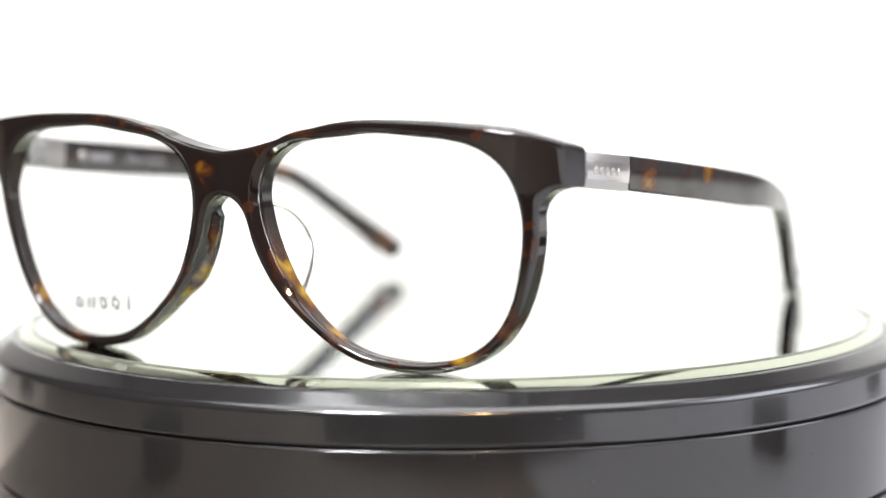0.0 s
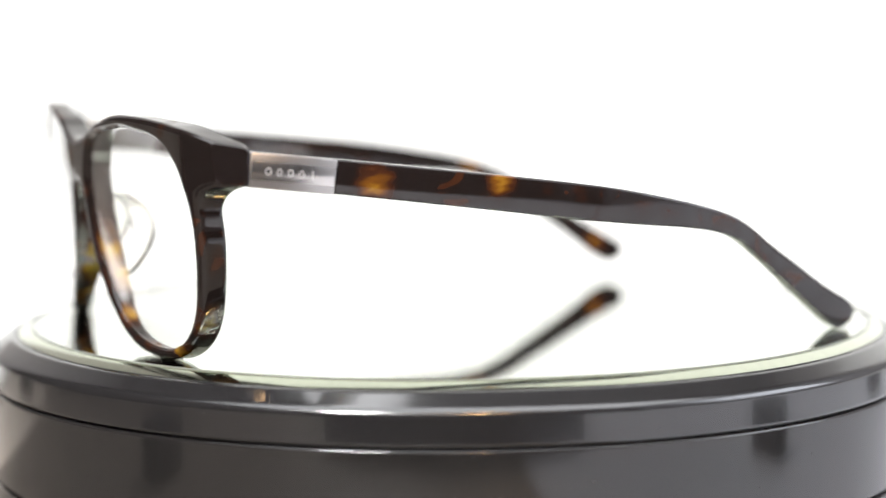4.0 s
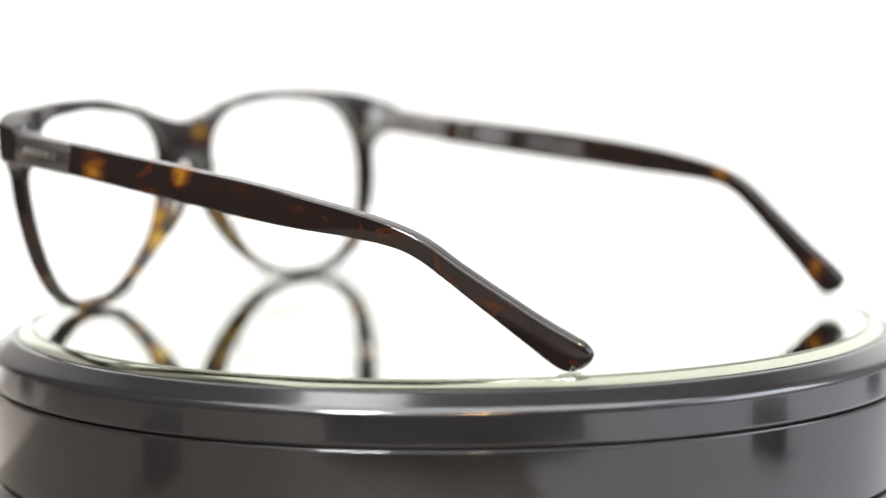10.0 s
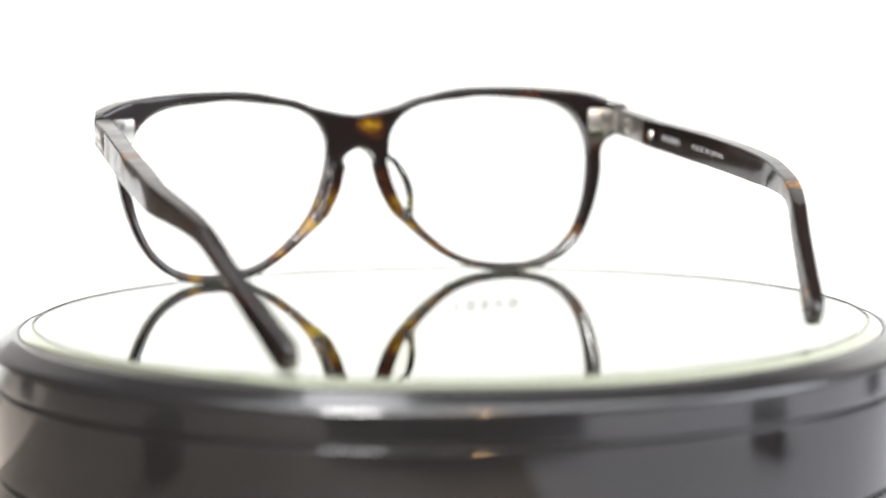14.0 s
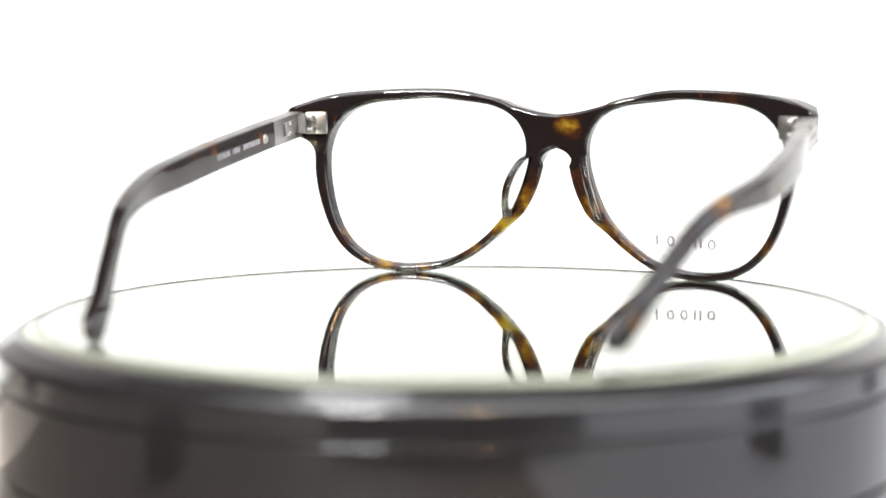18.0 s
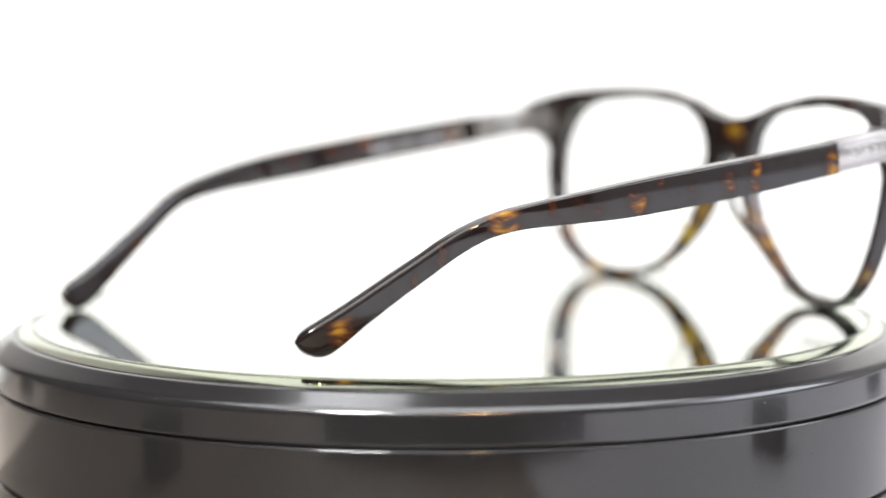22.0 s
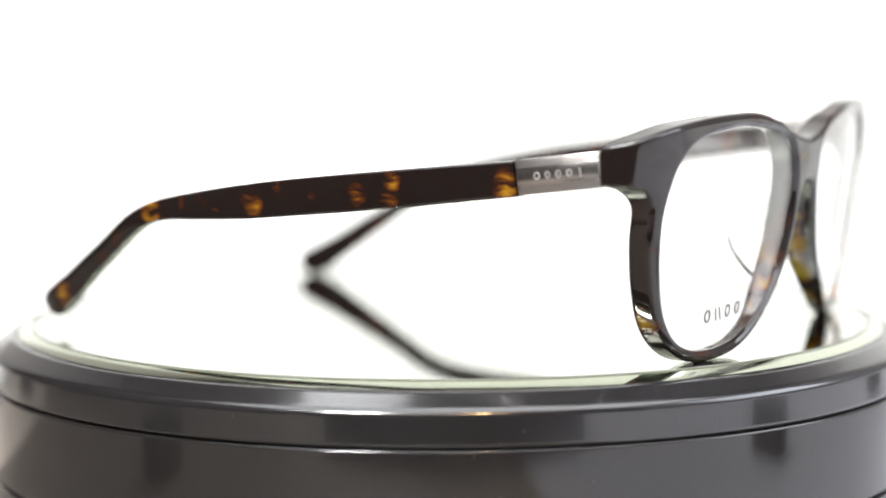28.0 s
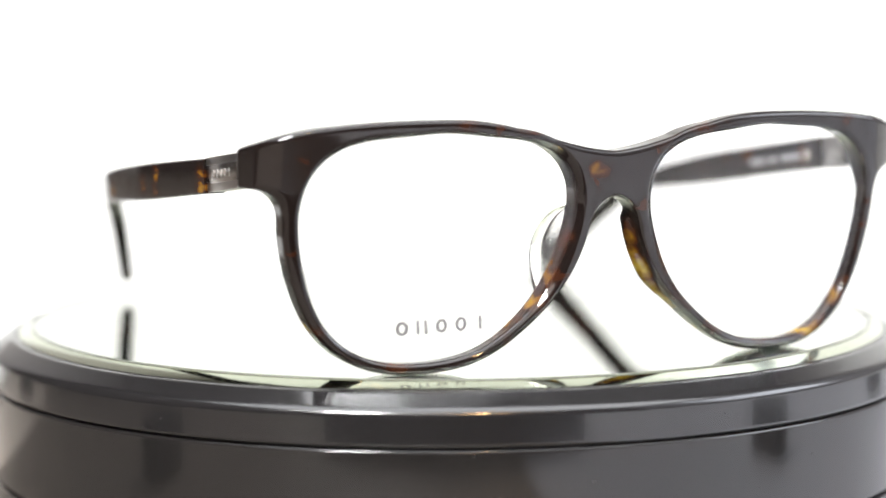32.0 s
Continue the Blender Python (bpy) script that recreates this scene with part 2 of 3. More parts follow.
# ---------------------------------------------------------------- the studio
def room():
    floor_z = -40.0
    for x0, x1, y0, y1, word in ((-0.28, 1.3, -0.56, 0.1, "small low"), (-1.3, 1.3, 0.103, 1.7, "wide")):
        size = ((x1 - x0) * 1000, (y1 - y0) * 1000, 30)
        table = tagged(part("table_top", box(size, 2, Matrix.Translation(((x0 + x1) / 2, (y0 + y1) / 2, (floor_z - 15) * MM - 0.0003))), WOOD), "plain brown wooden top of a %s table" % word, "table", kind="structure")
        for x in (x0 + 0.06, x1 - 0.06):
            for y in (y0 + 0.06, y1 - 0.06):
                part("leg", box((70, 70, 529), 3, Matrix.Translation((x, y, -0.3348))), WOOD, table)
    # pale sheet added as a reflector to brighten the right of the turntable's wall
    sheet = part("reflector_sheet", box((1200, 704, 0.3), 0.05), WHITE)
    sheet.matrix_world = pose(0.65, -0.2375, -0.04014)
    tagged(sheet, "plain pale grey reflector sheet added on the brown table", "paper", kind="structure")
    # unseen card, added to lighten the reflection at the turntable's far left
    slip = part("reflector_card", box((165, 78, 0.3), 0.05), CARD)
    slip.matrix_world = pose(-0.1905, 0.0595, -0.04014)
    tagged(slip, "small pale tan reflector card added beside the turntable", "paper", kind="structure")
    # the sweep glows by itself in place of being lit by lamps
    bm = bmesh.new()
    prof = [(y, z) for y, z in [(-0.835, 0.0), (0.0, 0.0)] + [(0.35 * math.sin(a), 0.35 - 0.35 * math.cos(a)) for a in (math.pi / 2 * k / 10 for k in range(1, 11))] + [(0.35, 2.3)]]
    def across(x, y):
        # narrowed at the near left to stay out of the temple tip's reflection
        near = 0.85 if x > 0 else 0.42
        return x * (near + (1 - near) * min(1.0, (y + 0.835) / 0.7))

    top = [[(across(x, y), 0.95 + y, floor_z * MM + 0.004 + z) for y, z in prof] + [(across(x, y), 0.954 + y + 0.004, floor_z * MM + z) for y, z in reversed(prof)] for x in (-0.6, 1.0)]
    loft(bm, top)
    tagged(part("backdrop", bm, GLOW_PAPER), "white paper sweep behind the turntable, its lighting given as own glow", "backdrop", kind="structure")
    for name, size, at in (("wall_north", (4000, 60, 3000), (0, 2.0, 0.9)), ("wall_south", (4000, 60, 3000), (0, -2.0, 0.9)),
                           ("wall_east", (60, 3940, 3000), (2.03, 0, 0.9)), ("wall_west", (60, 3940, 3000), (-2.03, 0, 0.9))):
        paint, word = {"wall_west": (BROWN, "dark brown"), "wall_east": (PALE, "pale"), "wall_south": (DARK, "dark grey")}.get(name, (WALL, "grey"))
        tagged(part(name, box(size, 0, Matrix.Translation(at)), paint), "plain %s painted studio wall" % word, "wall", kind="structure")
    tagged(part("ceiling", box((4120, 4060, 60), 0, Matrix.Translation((0, 0, 2.43))), GREY), "plain mid grey studio ceiling", "ceiling", kind="structure")
    tagged(part("floor", box((4120, 4060, 60), 0, Matrix.Translation((0, 0, -0.63))), DARK), "plain dark grey studio floor", "floor", kind="structure")


room()


# ---------------------------------------------------------------- the turntable
def turntable():
    thing = tagged(new("turntable"), "glossy black round display turntable with mirror glass top", "turntable")
    part("base", revolve([(60, -30.6), (102.5, -30.6), (102.85, -30.45), (103, -30.2), (103, -30.0), (103, -11.9), (103, -11.75), (102.92, -11.5), (102.7, -11.33), (101.4, -11.3), (60, -11.3)]), SATIN, thing)
    part("foot_ring", revolve([(60, -40), (101.5, -40), (102.6, -39.6), (103, -38.8), (103, -38.6), (103, -31.8), (103, -31.6), (102.85, -31.3), (102.5, -31.15), (60, -31.15)]), SATIN, thing)
    part("gap_ring", revolve([(60, -31.14), (101.9, -31.14), (101.9, -30.61), (60, -30.61)]), SEAM, thing, "dark recessed gap")
    part("gap_ring", revolve([(60, -11.6), (101.6, -11.6), (101.6, -10.4), (60, -10.4)]), SEAM, thing, "dark recessed gap")
    platter = part("platter", revolve([(60, -10.8), (102.4, -10.8), (102.85, -10.65), (103, -10.3), (103, -10.1), (103, -5.2), (103, -5.0), (102.93, -4.55), (102.72, -4.1), (102.35, -3.7), (101.8, -3.3), (101.6, -3.18), (98.8, -1.43), (98.6, -1.3), (97.9, -1.05), (97.3, -1.1), (97.0, -1.8), (60, -1.9)]), BLACK, thing)
    part("mirror", disc(96.9, -1.75, -1.47, (0.05, 0.05)), MIRROR, platter, "silvered mirror layer")
    part("glass_disc", disc(93.9, -1.45, 0.4, (0.05, 0.05)), GLASS, platter, "clear pale green glass")
    part("glass_edge", revolve([(93.95, -1.4), (96.9, -1.4), (97.0, -1.3), (97.0, -1.05), (94.2, 0.36), (93.95, 0.4)], 256), EDGE, platter, "silvered pale green bevelled edge", 20)
    part("gasket", revolve([(97.03, -1.7), (97.24, -1.7), (97.24, -0.95), (97.03, -0.95)]), SEAM, platter, "thin dark gasket")
    # raised grey ring, added to draw the thin dark line along the far edge
    part("edge_line", revolve([(93.8, 0.3), (94.15, 0.3), (94.15, 0.62), (93.8, 0.62)]), EDGE_LINE, platter, "thin grey ring added to draw the edge line")
    return platter


PLATTER = turntable()


def reflection_blocks():
    """Unseen black blocks, added round the turntable only for their dark reflections in its wall."""
    for x, y, a in ((-155, -120, 60), (184, -102, -76), (-241, 53, 100), (243, 50, -100)):
        ob = part("reflection_block", box((28, 16, 14), 1.0), MATT_BLACK)
        ob.matrix_world = pose(x * MM, y * MM, -0.033, 0, 0, a)
        tagged(ob, "small black block added out of view for its dark reflection", "block", "blocks round the turntable")


reflection_blocks()


def dark_box():
    """Unseen low black box under the lens, added for the turntable wall's dark middle."""
    ob = tagged(part("dark_reflection_box", box((205, 320, 19), 2.5), MATT_BLACK), "flat black box added out of view for its dark reflection", "camera slider")
    ob.matrix_world = pose(0.003, -0.392, -0.0305)


dark_box()


# ---------------------------------------------------------------- the glasses
GLASSES = tagged(new("eyeglasses"), "dark tortoiseshell acetate eyeglasses with silver temple plates", "eyeglasses")


CX, CZ = 34.45, 25.0


def front_y(x, z):
    """Depth of the front's face: bowed sideways and leaning, less so along the brow."""
    lean = 0.085 + 0.085 * (x / 62) ** 2
    return -17.5 + 7.6 * (x / 62.4) ** 2 + 2.1 * np.maximum(0.0, (np.abs(x) - 60) / 8.4) ** 2 + (32.5 - z + 0.5 * np.maximum(0.0, z - 36)) * lean


def opening(a):
    """Radius of the lens opening, in millimetres, round its middle."""
    r = 24.44
    for k, (c, s) in enumerate([(1.4, 0.68), (2.35, -1.06), (-0.31, 1.57), (-0.73, -0.1), (-0.07, 0.33), (-0.35, 0.07), (0.08, -0.14)], 1):
        r += c * math.cos(k * a) + s * math.sin(k * a)
    return r


def rim_width(a):
    """Width of the rim round the lens opening: wider at the nose."""
    d = np.degrees(a) % 360
    return 2.2 + 0.4 * np.exp(-(((d + 168) % 360 - 180) / 32) ** 2) + 1.5 * np.exp(-((d - 180) / 24) ** 2) + 0.3 * np.exp(-(((d + 175) % 360 - 180) / 20) ** 2)


def steps_between(x, a, b):
    u = np.clip((x - a) / (b - a), 0, 1)
    return u * u * (3 - 2 * u)


def soft_max(a, b, k):
    h = np.clip(0.5 + 0.5 * (a - b) / k, 0, 1)
    return b + (a - b) * h + k * h * (1 - h)


def front_solid():
    """The front as one smooth solid: rims, brow, bridge and end pieces, filleted into each other; returns vertices and quads."""
    # distance to the lens opening on a flat grid, for one half
    gx, gz, cell = np.arange(-1.0, 73.0, 0.25), np.arange(-6.0, 52.0, 0.25), 0.25
    X, Z = np.meshgrid(gx, gz, indexing="ij")
    turns = np.linspace(0, 2 * math.pi, 361)
    radius = np.array([opening(a) for a in turns])
    px, pz = CX + radius * np.cos(turns), CZ + radius * np.sin(turns)
    best = np.full(X.shape, 1e9)
    for k in range(360):
        ex, ez = px[k + 1] - px[k], pz[k + 1] - pz[k]
        u = np.clip(((X - px[k]) * ex + (Z - pz[k]) * ez) / (ex * ex + ez * ez), 0, 1)
        best = np.minimum(best, (X - px[k] - u * ex) ** 2 + (Z - pz[k] - u * ez) ** 2)
    angle = np.arctan2(Z - CZ, X - CX)
    inside = np.hypot(X - CX, Z - CZ) < np.interp(angle % (2 * math.pi), turns, radius)
    hole = np.sqrt(best) * np.where(inside, -1, 1)

    def flat(field, x, z):
        i, j = np.clip((x - gx[0]) / cell, 0, len(gx) - 1.001), np.clip((z - gz[0]) / cell, 0, len(gz) - 1.001)
        a, b = i.astype(int), j.astype(int)
        i, j = i - a, j - b
        return (field[a, b] * (1 - i) + field[a + 1, b] * i) * (1 - j) + (field[a, b + 1] * (1 - i) + field[a + 1, b + 1] * i) * j

    def solid(x, z, t):
        x = np.abs(x)
        y = front_y(x, z) + t
        zz = z + 0.12 * t * steps_between(x, 58, 67)
        d_hole = flat(hole, x, z)
        nose = (1 - steps_between(z, 28.5, 31)) * steps_between(z, 11, 17) * (x < CX)
        # the bases of the nose pads widen the back of the rims
        ring = d_hole - rim_width(np.arctan2(z - CZ, x - CX)) - 1.4 * nose * steps_between(t, 2.2, 4.6)
        rise = np.clip((x + 6) / 42, 0, 1)
        top = 42.1 + 6.8 * rise**3 * (6 * rise**2 - 15 * rise + 10) - 0.0026 * np.maximum(0, x - 37) ** 2 - 0.018 * np.maximum(0, x - 61.5) ** 2
        low = 33.6 + 2.9 * steps_between(x, 15, 55)
        bar = np.maximum(soft_max((zz - top) * 0.97, low - z, 1.2), x - 71.2)
        k = 0.05 + 7.0 * steps_between(top - z, 3, 7)
        h = np.clip(0.5 + 0.5 * (ring - bar) / k, 0, 1)
        shape = ring + (bar - ring) * h - k * h * (1 - h)
        shape = np.maximum(shape, -d_hole)
        turn = np.degrees(np.arctan2(z - CZ, x - CX)) % 360
        deep = 4.4 + 0.9 * steps_between(x, 40, 60) + 1.2 * steps_between(x, 46, 60) * steps_between(z, 31, 37) + 0.4 * steps_between(turn, 5, 30) * (1 - steps_between(turn, 60, 120)) + 0.8 * steps_between(x, 58, 68) * steps_between(z, 33, 38)
        r = 1.05
        deep = deep + 1.9 * (1 - steps_between(x, 11, 25))
        thick = np.maximum(-t, np.maximum(t - deep, y - 0.1))
        qa, qb = shape + r, thick + r
        body = np.minimum(np.maximum(qa, qb), 0) + np.hypot(np.maximum(qa, 0), np.maximum(qb, 0)) - r
        facet = (x - 70.8) * 0.98 - y * 0.2
        # a narrow chamfer runs round the front of each lens opening
        chamfer = (0.7 + 1.0 * (1 - steps_between(x, 10, 20)) - d_hole - t) * 0.707
        return soft_max(soft_max(body, chamfer, 0.3), facet, 0.3)

    h = 0.31
    ax, az, at_ = np.arange(-72.5, 72.6, h), np.arange(-4.5, 51.0, h), np.arange(-0.9, 9.0, h)
    F = np.stack([solid(ax[:, None], az[None, :], t) for t in at_], axis=2)
    inside = F < 0
    # one vertex for each cell that the surface crosses, at the mean of the crossings
    n = np.array(F.shape) - 1
    corner = [(i, j, k) for i in (0, 1) for j in (0, 1) for k in (0, 1)]
    count = np.zeros(n)
    where = np.zeros((*n, 3))
    for a in corner:
        for axis in range(3):
            if a[axis]:
                continue
            b = tuple(c + (1 if q == axis else 0) for q, c in enumerate(a))
            fa = F[a[0]:a[0] + n[0], a[1]:a[1] + n[1], a[2]:a[2] + n[2]]
            fb = F[b[0]:b[0] + n[0], b[1]:b[1] + n[1], b[2]:b[2] + n[2]]
            cross = (fa < 0) != (fb < 0)
            u = np.where(cross, fa / np.where(cross, fa - fb, 1), 0)
            count += cross
            for q in range(3):
                where[..., q] += cross * (a[q] + (u if q == axis else 0))
    live = np.argwhere(count > 0)
    number = -np.ones(n, int)
    number[tuple(live.T)] = np.arange(len(live))
    at = live + where[tuple(live.T)] / count[tuple(live.T)][:, None]
    p = np.array([ax[0], az[0], at_[0]]) + at * h
    def settle(p, times):
        for _ in range(times):
            f = solid(*p.T)
            g = np.stack([(solid(*(p + e).T) - solid(*(p - e).T)) / 0.08 for e in np.eye(3) * 0.04], axis=1)
            p = p - np.clip(f / np.maximum((g * g).sum(1), 0.3), -0.3, 0.3)[:, None] * g
        return p

    p = settle(p, 3)
    quads = []
    for axis in range(3):
        i, j = [q for q in range(3) if q != axis]
        a = np.take(inside, range(n[axis]), axis)
        b = np.take(inside, range(1, n[axis] + 1), axis)
        e = np.argwhere(a != b)
        e = e[(e[:, i] > 0) & (e[:, j] > 0) & (e[:, i] < n[i]) & (e[:, j] < n[j])]
        ring = []
        for di, dj in ((0, 0), (1, 0), (1, 1), (0, 1)):
            c = e.copy()
            c[:, i] -= di
            c[:, j] -= dj
            ring.append(number[tuple(c.T)])
        quads.append(np.stack(ring, axis=1))
    quads = np.concatenate(quads)
    for _ in range(4):
        # even out the net along the surface
        total, weight = np.zeros_like(p), np.zeros(len(p))
        for a, b in ((0, 1), (1, 2), (2, 3), (3, 0)):
            for c, d in ((a, b), (b, a)):
                weight += np.bincount(quads[:, c], minlength=len(p))
                for q in range(3):
                    total[:, q] += np.bincount(quads[:, c], p[quads[:, d], q], len(p))
        p = settle(0.5 * p + 0.5 * total / weight[:, None], 1)
    p = settle(p, 2)
    x, z = p[:, 0], p[:, 1]
    y = front_y(x, z) + p[:, 2]
    return np.stack([(x - AXIS[0]) * MM, (y - AXIS[1]) * MM, z * MM], axis=1), quads


def front_frame():
    verts, quads = front_solid()
    me = bpy.data.meshes.new("front_frame")
    me.from_pydata(verts.tolist(), [], quads.tolist())
    bm = bmesh.new()
    bm.from_mesh(me)
    bpy.data.meshes.remove(me)
    return part("front_frame", bm, ACETATE_FRONT, GLASSES, "polished dark tortoiseshell front with amber patches", 70)


front_frame()


def demo_lens(side):
    bm = bmesh.new()
    loops = []
    for dy in (1.0, 2.1):
        for f in ((0.02, 0.35, 0.7, 1.0) if dy == 1.0 else (1.0, 0.7, 0.35, 0.02)):
            loop = []
            for k in range(96):
                a = 2 * math.pi * k / 96
                r = f * (opening(a) + 0.35)
                x, z = CX + r * math.cos(a), CZ + r * math.sin(a)
                loop.append(at_mm(side * x, front_y(x, z) + dy - 0.5 * (1 - f * f), z))
            loops.append(loop)
    loft(bm, loops)
    ob = part("lens", bm, LENS, GLASSES, "clear demonstration lens")
    ob.visible_shadow = False
    return ob


LENSES = [demo_lens(1), demo_lens(-1)]

# Rows along each temple: y, height of the middle, depth of the arm; and y, outer face, thickness.
TEMPLE_L = [(17, 37.9, 6.7), (47, 34.1, 7.0), (70, 31.0, 7.1), (81, 29.4, 6.4), (93, 27.4, 5.1), (102, 25.2, 4.2), (107, 22.9, 4.0), (113, 18.7, 4.1),
            (122, 12.4, 5.1), (128, 8.2, 5.8), (134, 4.4, 6.8), (139, 2.1, 6.6)]
TEMPLE_R = [(17, 37.6, 6.8), (42, 35.05, 7.35), (64, 32.85, 7.2), (75, 31.65, 6.8), (86, 30.45, 5.7), (97, 29.0, 4.4), (103.5, 27.2, 4.0), (109, 24.4, 4.2),
            (115, 20.2, 4.4), (121, 16.0, 4.8), (127, 11.7, 5.4), (133, 7.4, 6.5), (139, 4.0, 6.6)]
BOW_L = [(17, 71.5, 4.3), (45, 72.9, 4.2), (65, 73.2, 4.1), (81, 73.0, 3.9), (100, 69.5, 3.7), (116, 65.1, 3.5), (130, 60.7, 3.4), (139, 58.5, 3.3)]
BOW_R = [(17, 71.9, 4.3), (42, 74.6, 4.2), (55, 75.4, 4.2), (73, 75.3, 4.0), (82, 74.5, 3.9), (100, 70.1, 3.7), (116, 64.2, 3.5), (131, 58.9, 3.3), (139, 56.1, 3.1)]


def temple(side, mat):
    rise, bow = (TEMPLE_L, BOW_L) if side > 0 else (TEMPLE_R, BOW_R)
    bm = bmesh.new()
    loops = []
    end = 138.7 if side > 0 else 137.6
    ys = [17 + (end - 21.2) * k / 100 for k in range(101)] + [end - 4.2 * (1 - math.sin(math.pi / 2 * k / 16)) for k in range(1, 17)]
    for y in ys:
        zc, h = spline(rise, min(y, 139))
        x0, th = spline(bow, min(y, 139))
        z1, z0 = spline(rise, min(y + 0.5, 139))[0], spline(rise, min(y, 138.5) - 0.5)[0]
        slope = math.atan2(z1 - z0, 1.0)
        left = end - y
        cap = math.sqrt(max(0.001, 1 - (1 - min(1, left / 4.2)) ** 2.4))
        # the end is cut back mostly from below
        up = 0.25 * h * (1 - cap)
        h, th2 = h * cap, th * (0.35 + 0.65 * cap)
        loop = []
        thin = min(0.42 * h, 0.42 * th2)
        low, top = min(0.5, thin), min(0.5 + 0.5 * max(0.0, min(1.0, (y - 98) / 14)), thin)
        for k in range(32):
            # a rectangle with rounded corners
            q, a = k // 8, math.pi / 2 * (k // 8 + (k % 8) / 7)
            r = (top, top, low, low)[q]
            px = (th2 / 2 - r) * (1, -1, -1, 1)[q] + r * math.cos(a)
            pz = up + (h / 2 - r) * (1, 1, -1, -1)[q] + r * math.sin(a)
            loop.append(at_mm(side * (x0 - th / 2 + px), y - pz * math.sin(slope), zc + pz * math.cos(slope)))
        loops.append(loop)
    loft(bm, loops)
    return part("temple", bm, mat, GLASSES, "tortoiseshell acetate temple arm with curved tip", 50)


TEMPLES = [temple(1, ACETATE_LEFT), temple(-1, ACETATE_RIGHT)]


def on_plate(side, y, z, out=0.0):
    """A pose on the temple plate's outer face: local x runs back along the plate, z up, y inwards for the left side."""
    m = Matrix.Translation(at_mm(side * (70.6 + 0.05 * y + out), y, z + 39.72 - 0.112 * y))
    return m @ pose(0, 0, 0, -6.6, 0, -2.9 * side)


def ring_shape(wide, high, stroke, m):
    """A small upright ring, standing across local x, in millimetres."""
    bm = bmesh.new()
    loops = []
    for j in range(16):
        a = 2 * math.pi * j / 16
        loops.append([m @ Vector((x * MM, (wide / 2 - d) * MM * math.cos(a), (high / 2 - d) * MM * math.sin(a))) for x, d in ((-0.15, 0), (0.15, 0), (0.15, stroke), (-0.15, stroke))])
    return loft(bm, loops, True, False)


def plate(side):
    ob = part("temple_plate", box((3.9, 17.0, 6.75), 0.3, on_plate(side, 8.5, 0, -1.95)), SILVER, GLASSES, "brushed silver metal temple plate")
    part("panel", box((0.3, 16.4, 3.6), 0.08, on_plate(side, 8.5, 0.0, 0.0)), PANEL, ob, "polished recessed grey panel")
    for k, w in enumerate((1.3, 1.1, 1.2, 1.2, 0.35)):
        y = 3.6 + k * 2.15 if side > 0 else 12.6 - k * 2.15
        part("mark", ring_shape(w, 1.55, 0.3, on_plate(side, y, 0.0, 0.12)) if w > 0.5 else box((0.3, w, 1.55), 0.05, on_plate(side, y, 0.0, 0.12)), MARK, ob, "small pale mark")
    return ob


plate(1), plate(-1)


def hinge(side):
    def post(radius, depth, x, y, z, name, lying=False, top=1.0):
        bm = bmesh.new()
        bmesh.ops.create_cone(bm, segments=20, radius1=radius * MM, radius2=radius * top * MM, depth=depth * MM, cap_ends=True)
        bm.transform(Matrix.Translation(at_mm(side * x, y, z)) @ (pose(0, 0, 0, 0, -90 * side, 0) if lying else Matrix.Identity(4)))
        return part(name, bm, BRIGHT, base)

    base = part("hinge", box((6.0, 1.6, 6.0), 0.7, Matrix.Translation(at_mm(side * 63.3, -1.6, 40.0)) @ pose(0, 0, 0, 0, 0, 16 * side)), BRIGHT, GLASSES, "bright metal hinge")
    part("knuckle_block", box((3.0, 2.6, 1.5), 0.3, Matrix.Translation(at_mm(side * 64.6, 0.6, 41.4))), BRIGHT, base)
    part("knuckle_block", box((3.0, 2.6, 1.5), 0.3, Matrix.Translation(at_mm(side * 64.6, 0.6, 38.2))), BRIGHT, base)
    for k in range(3):
        post(1.35, 1.55, 66.0, 2.2, 38.2 + 1.6 * k, "hinge_barrel")
    post(0.7, 0.5, 66.0, 2.2, 42.5, "pivot_screw")
    part("hinge_leaf", box((0.9, 9.0, 3.6), 0.3, Matrix.Translation(at_mm(side * 67.0, 6.4, 39.2)) @ pose(0, 0, 0, -6.6, 0, 0)), BRIGHT, base)
    for z in (37.9, 40.6):
        post(0.6, 0.5, 66.5, 8.4, z - 0.3, "screw", True, 0.8)
    post(1.25, 0.5, 67.25, 22.6, 37.2 if side < 0 else 37.0, "rivet", True, 0.8)


hinge(1), hinge(-1)


def nose_pad(side):
    """A clear thin wing behind the inner rim, widest near its top."""
    bm = bmesh.new()
    n = 16
    loops = []
    for k in range(n + 1):
        u = k / n
        z = 32.0 - 18.5 * u
        wide = 9.8 * (max(0.0, math.sin(math.pi * u)) ** 0.5) * (1 - 0.55 * u**2) + 0.3
        a = math.pi + math.atan2(CZ - z, CX - 7.0) if z < CZ else math.pi - math.atan2(z - CZ, CX - 7.0)
        x = CX - (opening(a) + 2.4) * abs(math.cos(a))
        y0 = front_y(x, z) + 4.8
        loop = []
        for j in range(28):
            # a flat wing with a fully rounded back edge
            f = 1 - abs(j - 13.5) / 13.5
            f = f ** 0.6
            half = 1.1 * math.sqrt(max(0.0, 1 - f ** 8)) + 0.01
            loop.append(at_mm(side * (x + 1.0 + 0.28 * wide * f + (-half if j < 14 else half)), y0 + wide * f, z))
        loops.append(loop)
    loft(bm, loops)
    return part("nose_pad", bm, PAD, GLASSES, "clear acetate nose pad")


nose_pad(1), nose_pad(-1)


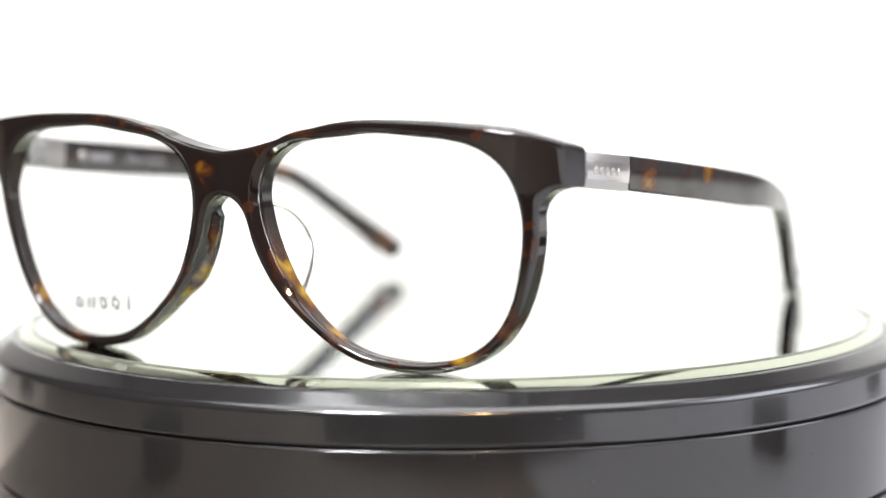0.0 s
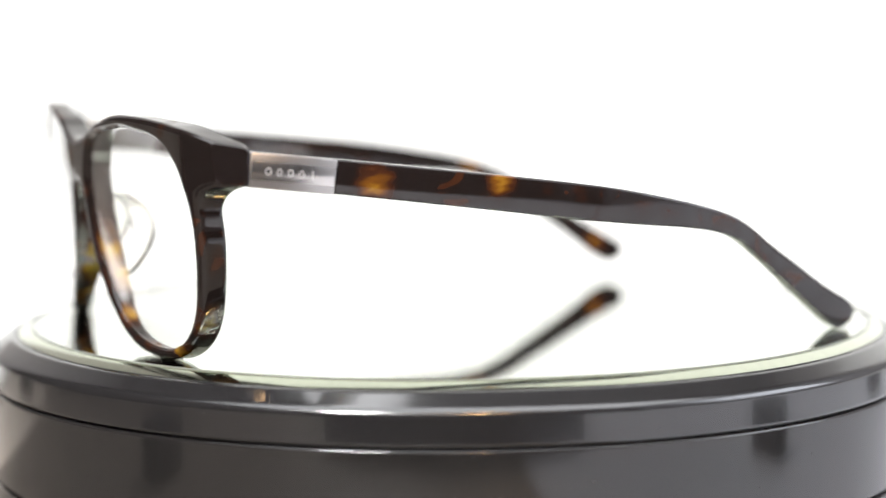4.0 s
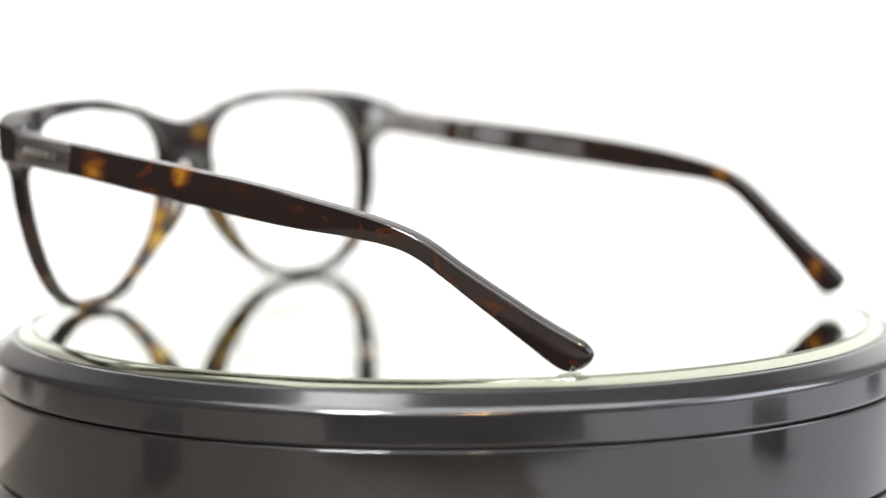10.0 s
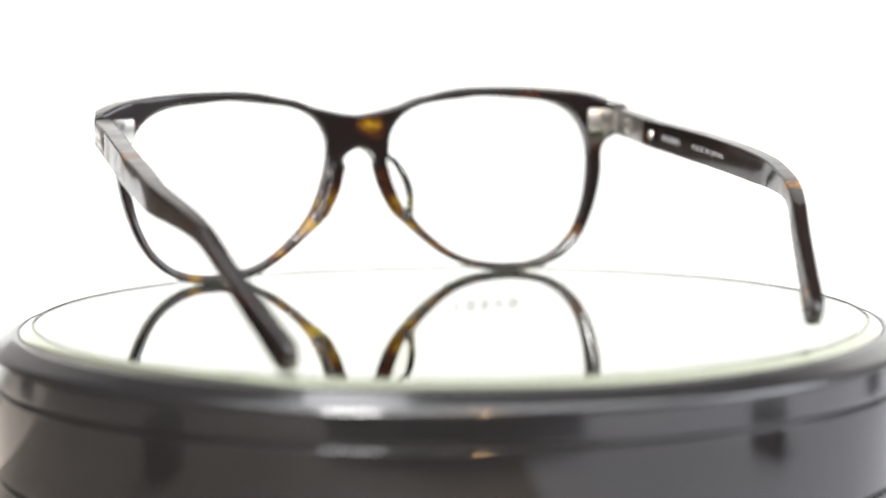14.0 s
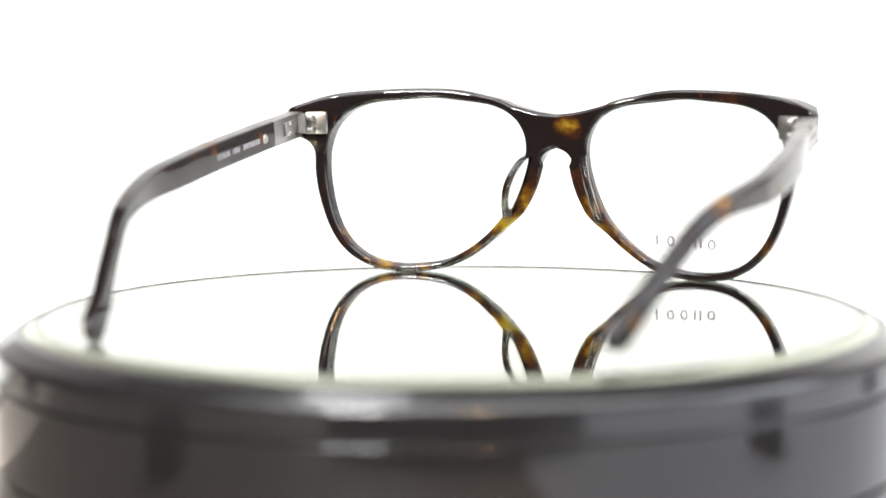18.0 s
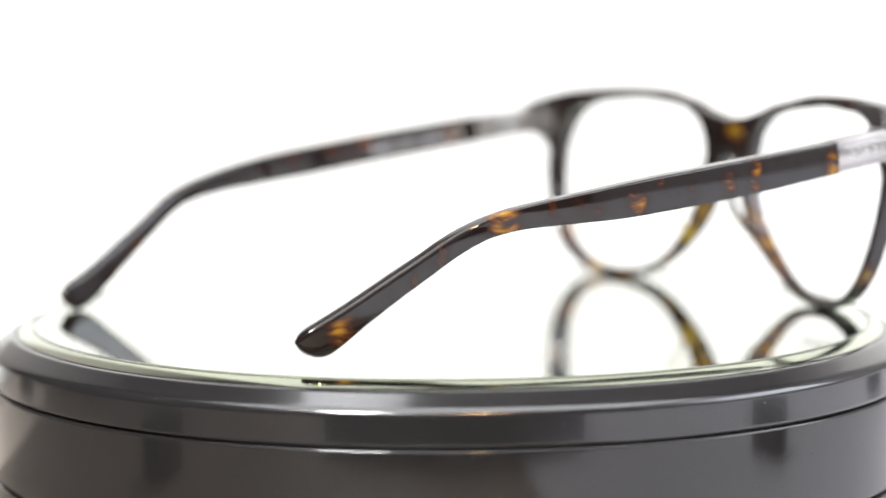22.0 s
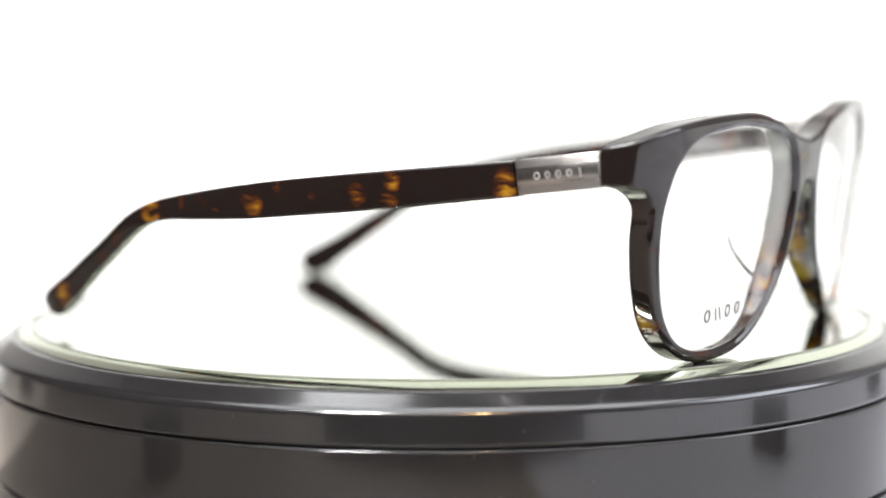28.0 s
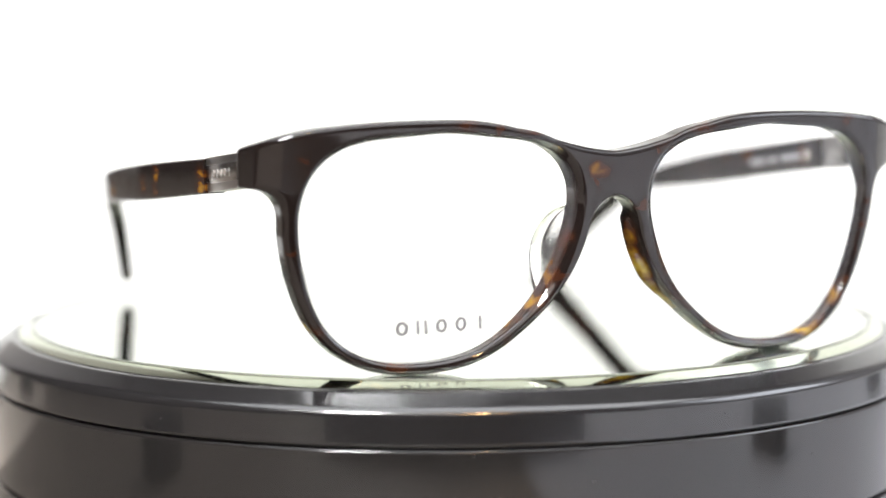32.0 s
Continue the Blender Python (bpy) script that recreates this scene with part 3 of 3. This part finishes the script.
def bars(parent, side, y0, widths, height, z, gap, mat, label):
    """A run of small printed bars on the inner face of a temple."""
    y = y0
    for w in widths:
        zc = spline(TEMPLE_L if side > 0 else TEMPLE_R, y + w / 2)[0]
        x0, th = spline(BOW_L if side > 0 else BOW_R, y + w / 2)
        m = Matrix.Translation(at_mm(side * (x0 - th - 0.02), y + w / 2, zc + z)) @ pose(0, 0, 0, -6.2, 0, 0)
        part("print", box((0.12, w, height), 0, m), mat, parent, label, 0)
        y += w + gap


bars(TEMPLES[1], -1, 27.0, (1.3, 1.2, 1.2, 1.2, 0.45), 1.5, 0.1, 0.75, PRINT, "pale printed mark")
bars(TEMPLES[0], 1, 25.5, (1.1, 0.9, 1.1, 1.1, 0.9, 1.1, 0.9), 1.3, -0.2, 0.3, PRINT, "pale printed mark")
bars(TEMPLES[0], 1, 36.5, (1.1, 1.1, 0.8), 1.3, -0.2, 0.3, PRINT, "pale printed mark")
bars(TEMPLES[0], 1, 42.0, (1.1, 0.9, 1.1, 1.1, 0.9), 1.3, -0.2, 0.35, PRINT, "pale printed mark")


def made_in():
    """The origin, printed inside the wearer's right temple."""
    curve = bpy.data.curves.new("print", "FONT")
    curve.body, curve.size, curve.extrude, curve.space_character = "MADE IN JAPAN", 1.9 * MM, 0.04 * MM, 1.12
    curve.align_x, curve.align_y = "CENTER", "CENTER"
    ob = new("print", curve)
    me = bpy.data.meshes.new_from_object(ob.evaluated_get(bpy.context.evaluated_depsgraph_get()))
    bpy.data.objects.remove(ob)
    me.materials.clear()
    me.materials.append(PRINT)
    wide = max(v.co.x for v in me.vertices) - min(v.co.x for v in me.vertices)
    me.transform(Matrix.Diagonal((15.5 * MM / wide, 14.0 * MM / wide, 1, 1)))
    for v in me.vertices:
        # laid along the curved inner face
        y = 49.5 + v.co.x / MM
        x0, th = spline(BOW_R, y)
        v.co = at_mm(th - x0 + 0.05 + v.co.z / MM, y, spline(TEMPLE_R, y)[0] + v.co.y / MM)
    ob = new("print", me)
    ob.parent = TEMPLES[1]
    tagged(ob, "white printed words of origin")


made_in()


def lens_marks():
    """Five small grey shapes printed low on one demonstration lens."""
    for k, (w, ring) in enumerate(((2.3, True), (1.9, False), (2.1, True), (2.1, True), (0.35, False))):
        x = -42.0 + 3.75 * k
        z = 9.4 + 0.05 * (x + 42)
        bm = bmesh.new()
        if ring:
            loops = []
            for j in range(24):
                a = 2 * math.pi * j / 24
                loop = []
                for f, dy in ((1.0, 0.75), (1.0, 0.65), (0.5, 0.65), (0.5, 0.75)):
                    px, pz = x + w / 2 * f * math.cos(a), z + 1.35 * (f if f == 1 else 0.62) * math.sin(a)
                    loop.append(at_mm(px, front_y(px, pz) + dy, pz))
                loops.append(loop)
            loft(bm, loops, True, False)
        else:
            for px in ((x - 0.75, x + 0.75) if w > 1 else (x,)):
                bmesh.ops.create_cube(bm, size=1, matrix=Matrix.Translation(at_mm(px, front_y(px, z) + 0.7, z)) @ pose(0, 0, 0, -4.5, 0, -8) @ Matrix.Diagonal((0.5 * MM, 0.12 * MM, 2.6 * MM, 1)))
        part("mark", bm, ETCH, LENSES[1], "small grey printed shape", 0)


lens_marks()


def motions():
    # the lens is refocused from the near side to the far side and back
    walk(FOCUS, [(t, pose(0, d - 0.5163, 0.02)) for t, d in ((0, 0.440), (6.0, 0.446), (10.0, 0.446), (12.0, 0.44), (12.6, 0.445), (12.9, 0.540), (13.4, 0.540), (14.0, 0.530), (14.5, 0.535), (16.4, 0.545), (17.0, 0.565), (17.5, 0.588), (18.6, 0.585), (19.0, 0.49), (19.7, 0.446), (25.0, 0.446), (28.0, 0.440), (32, 0.440))])
    walk(GLASSES, [(t, pose(0, 0, 0, 0, 0, a)) for t, a in enumerate(TURN)])
    walk(PLATTER, [(t, pose(0, 0, 0, 0, 0, a)) for t, a in enumerate(TURN)])


motions()
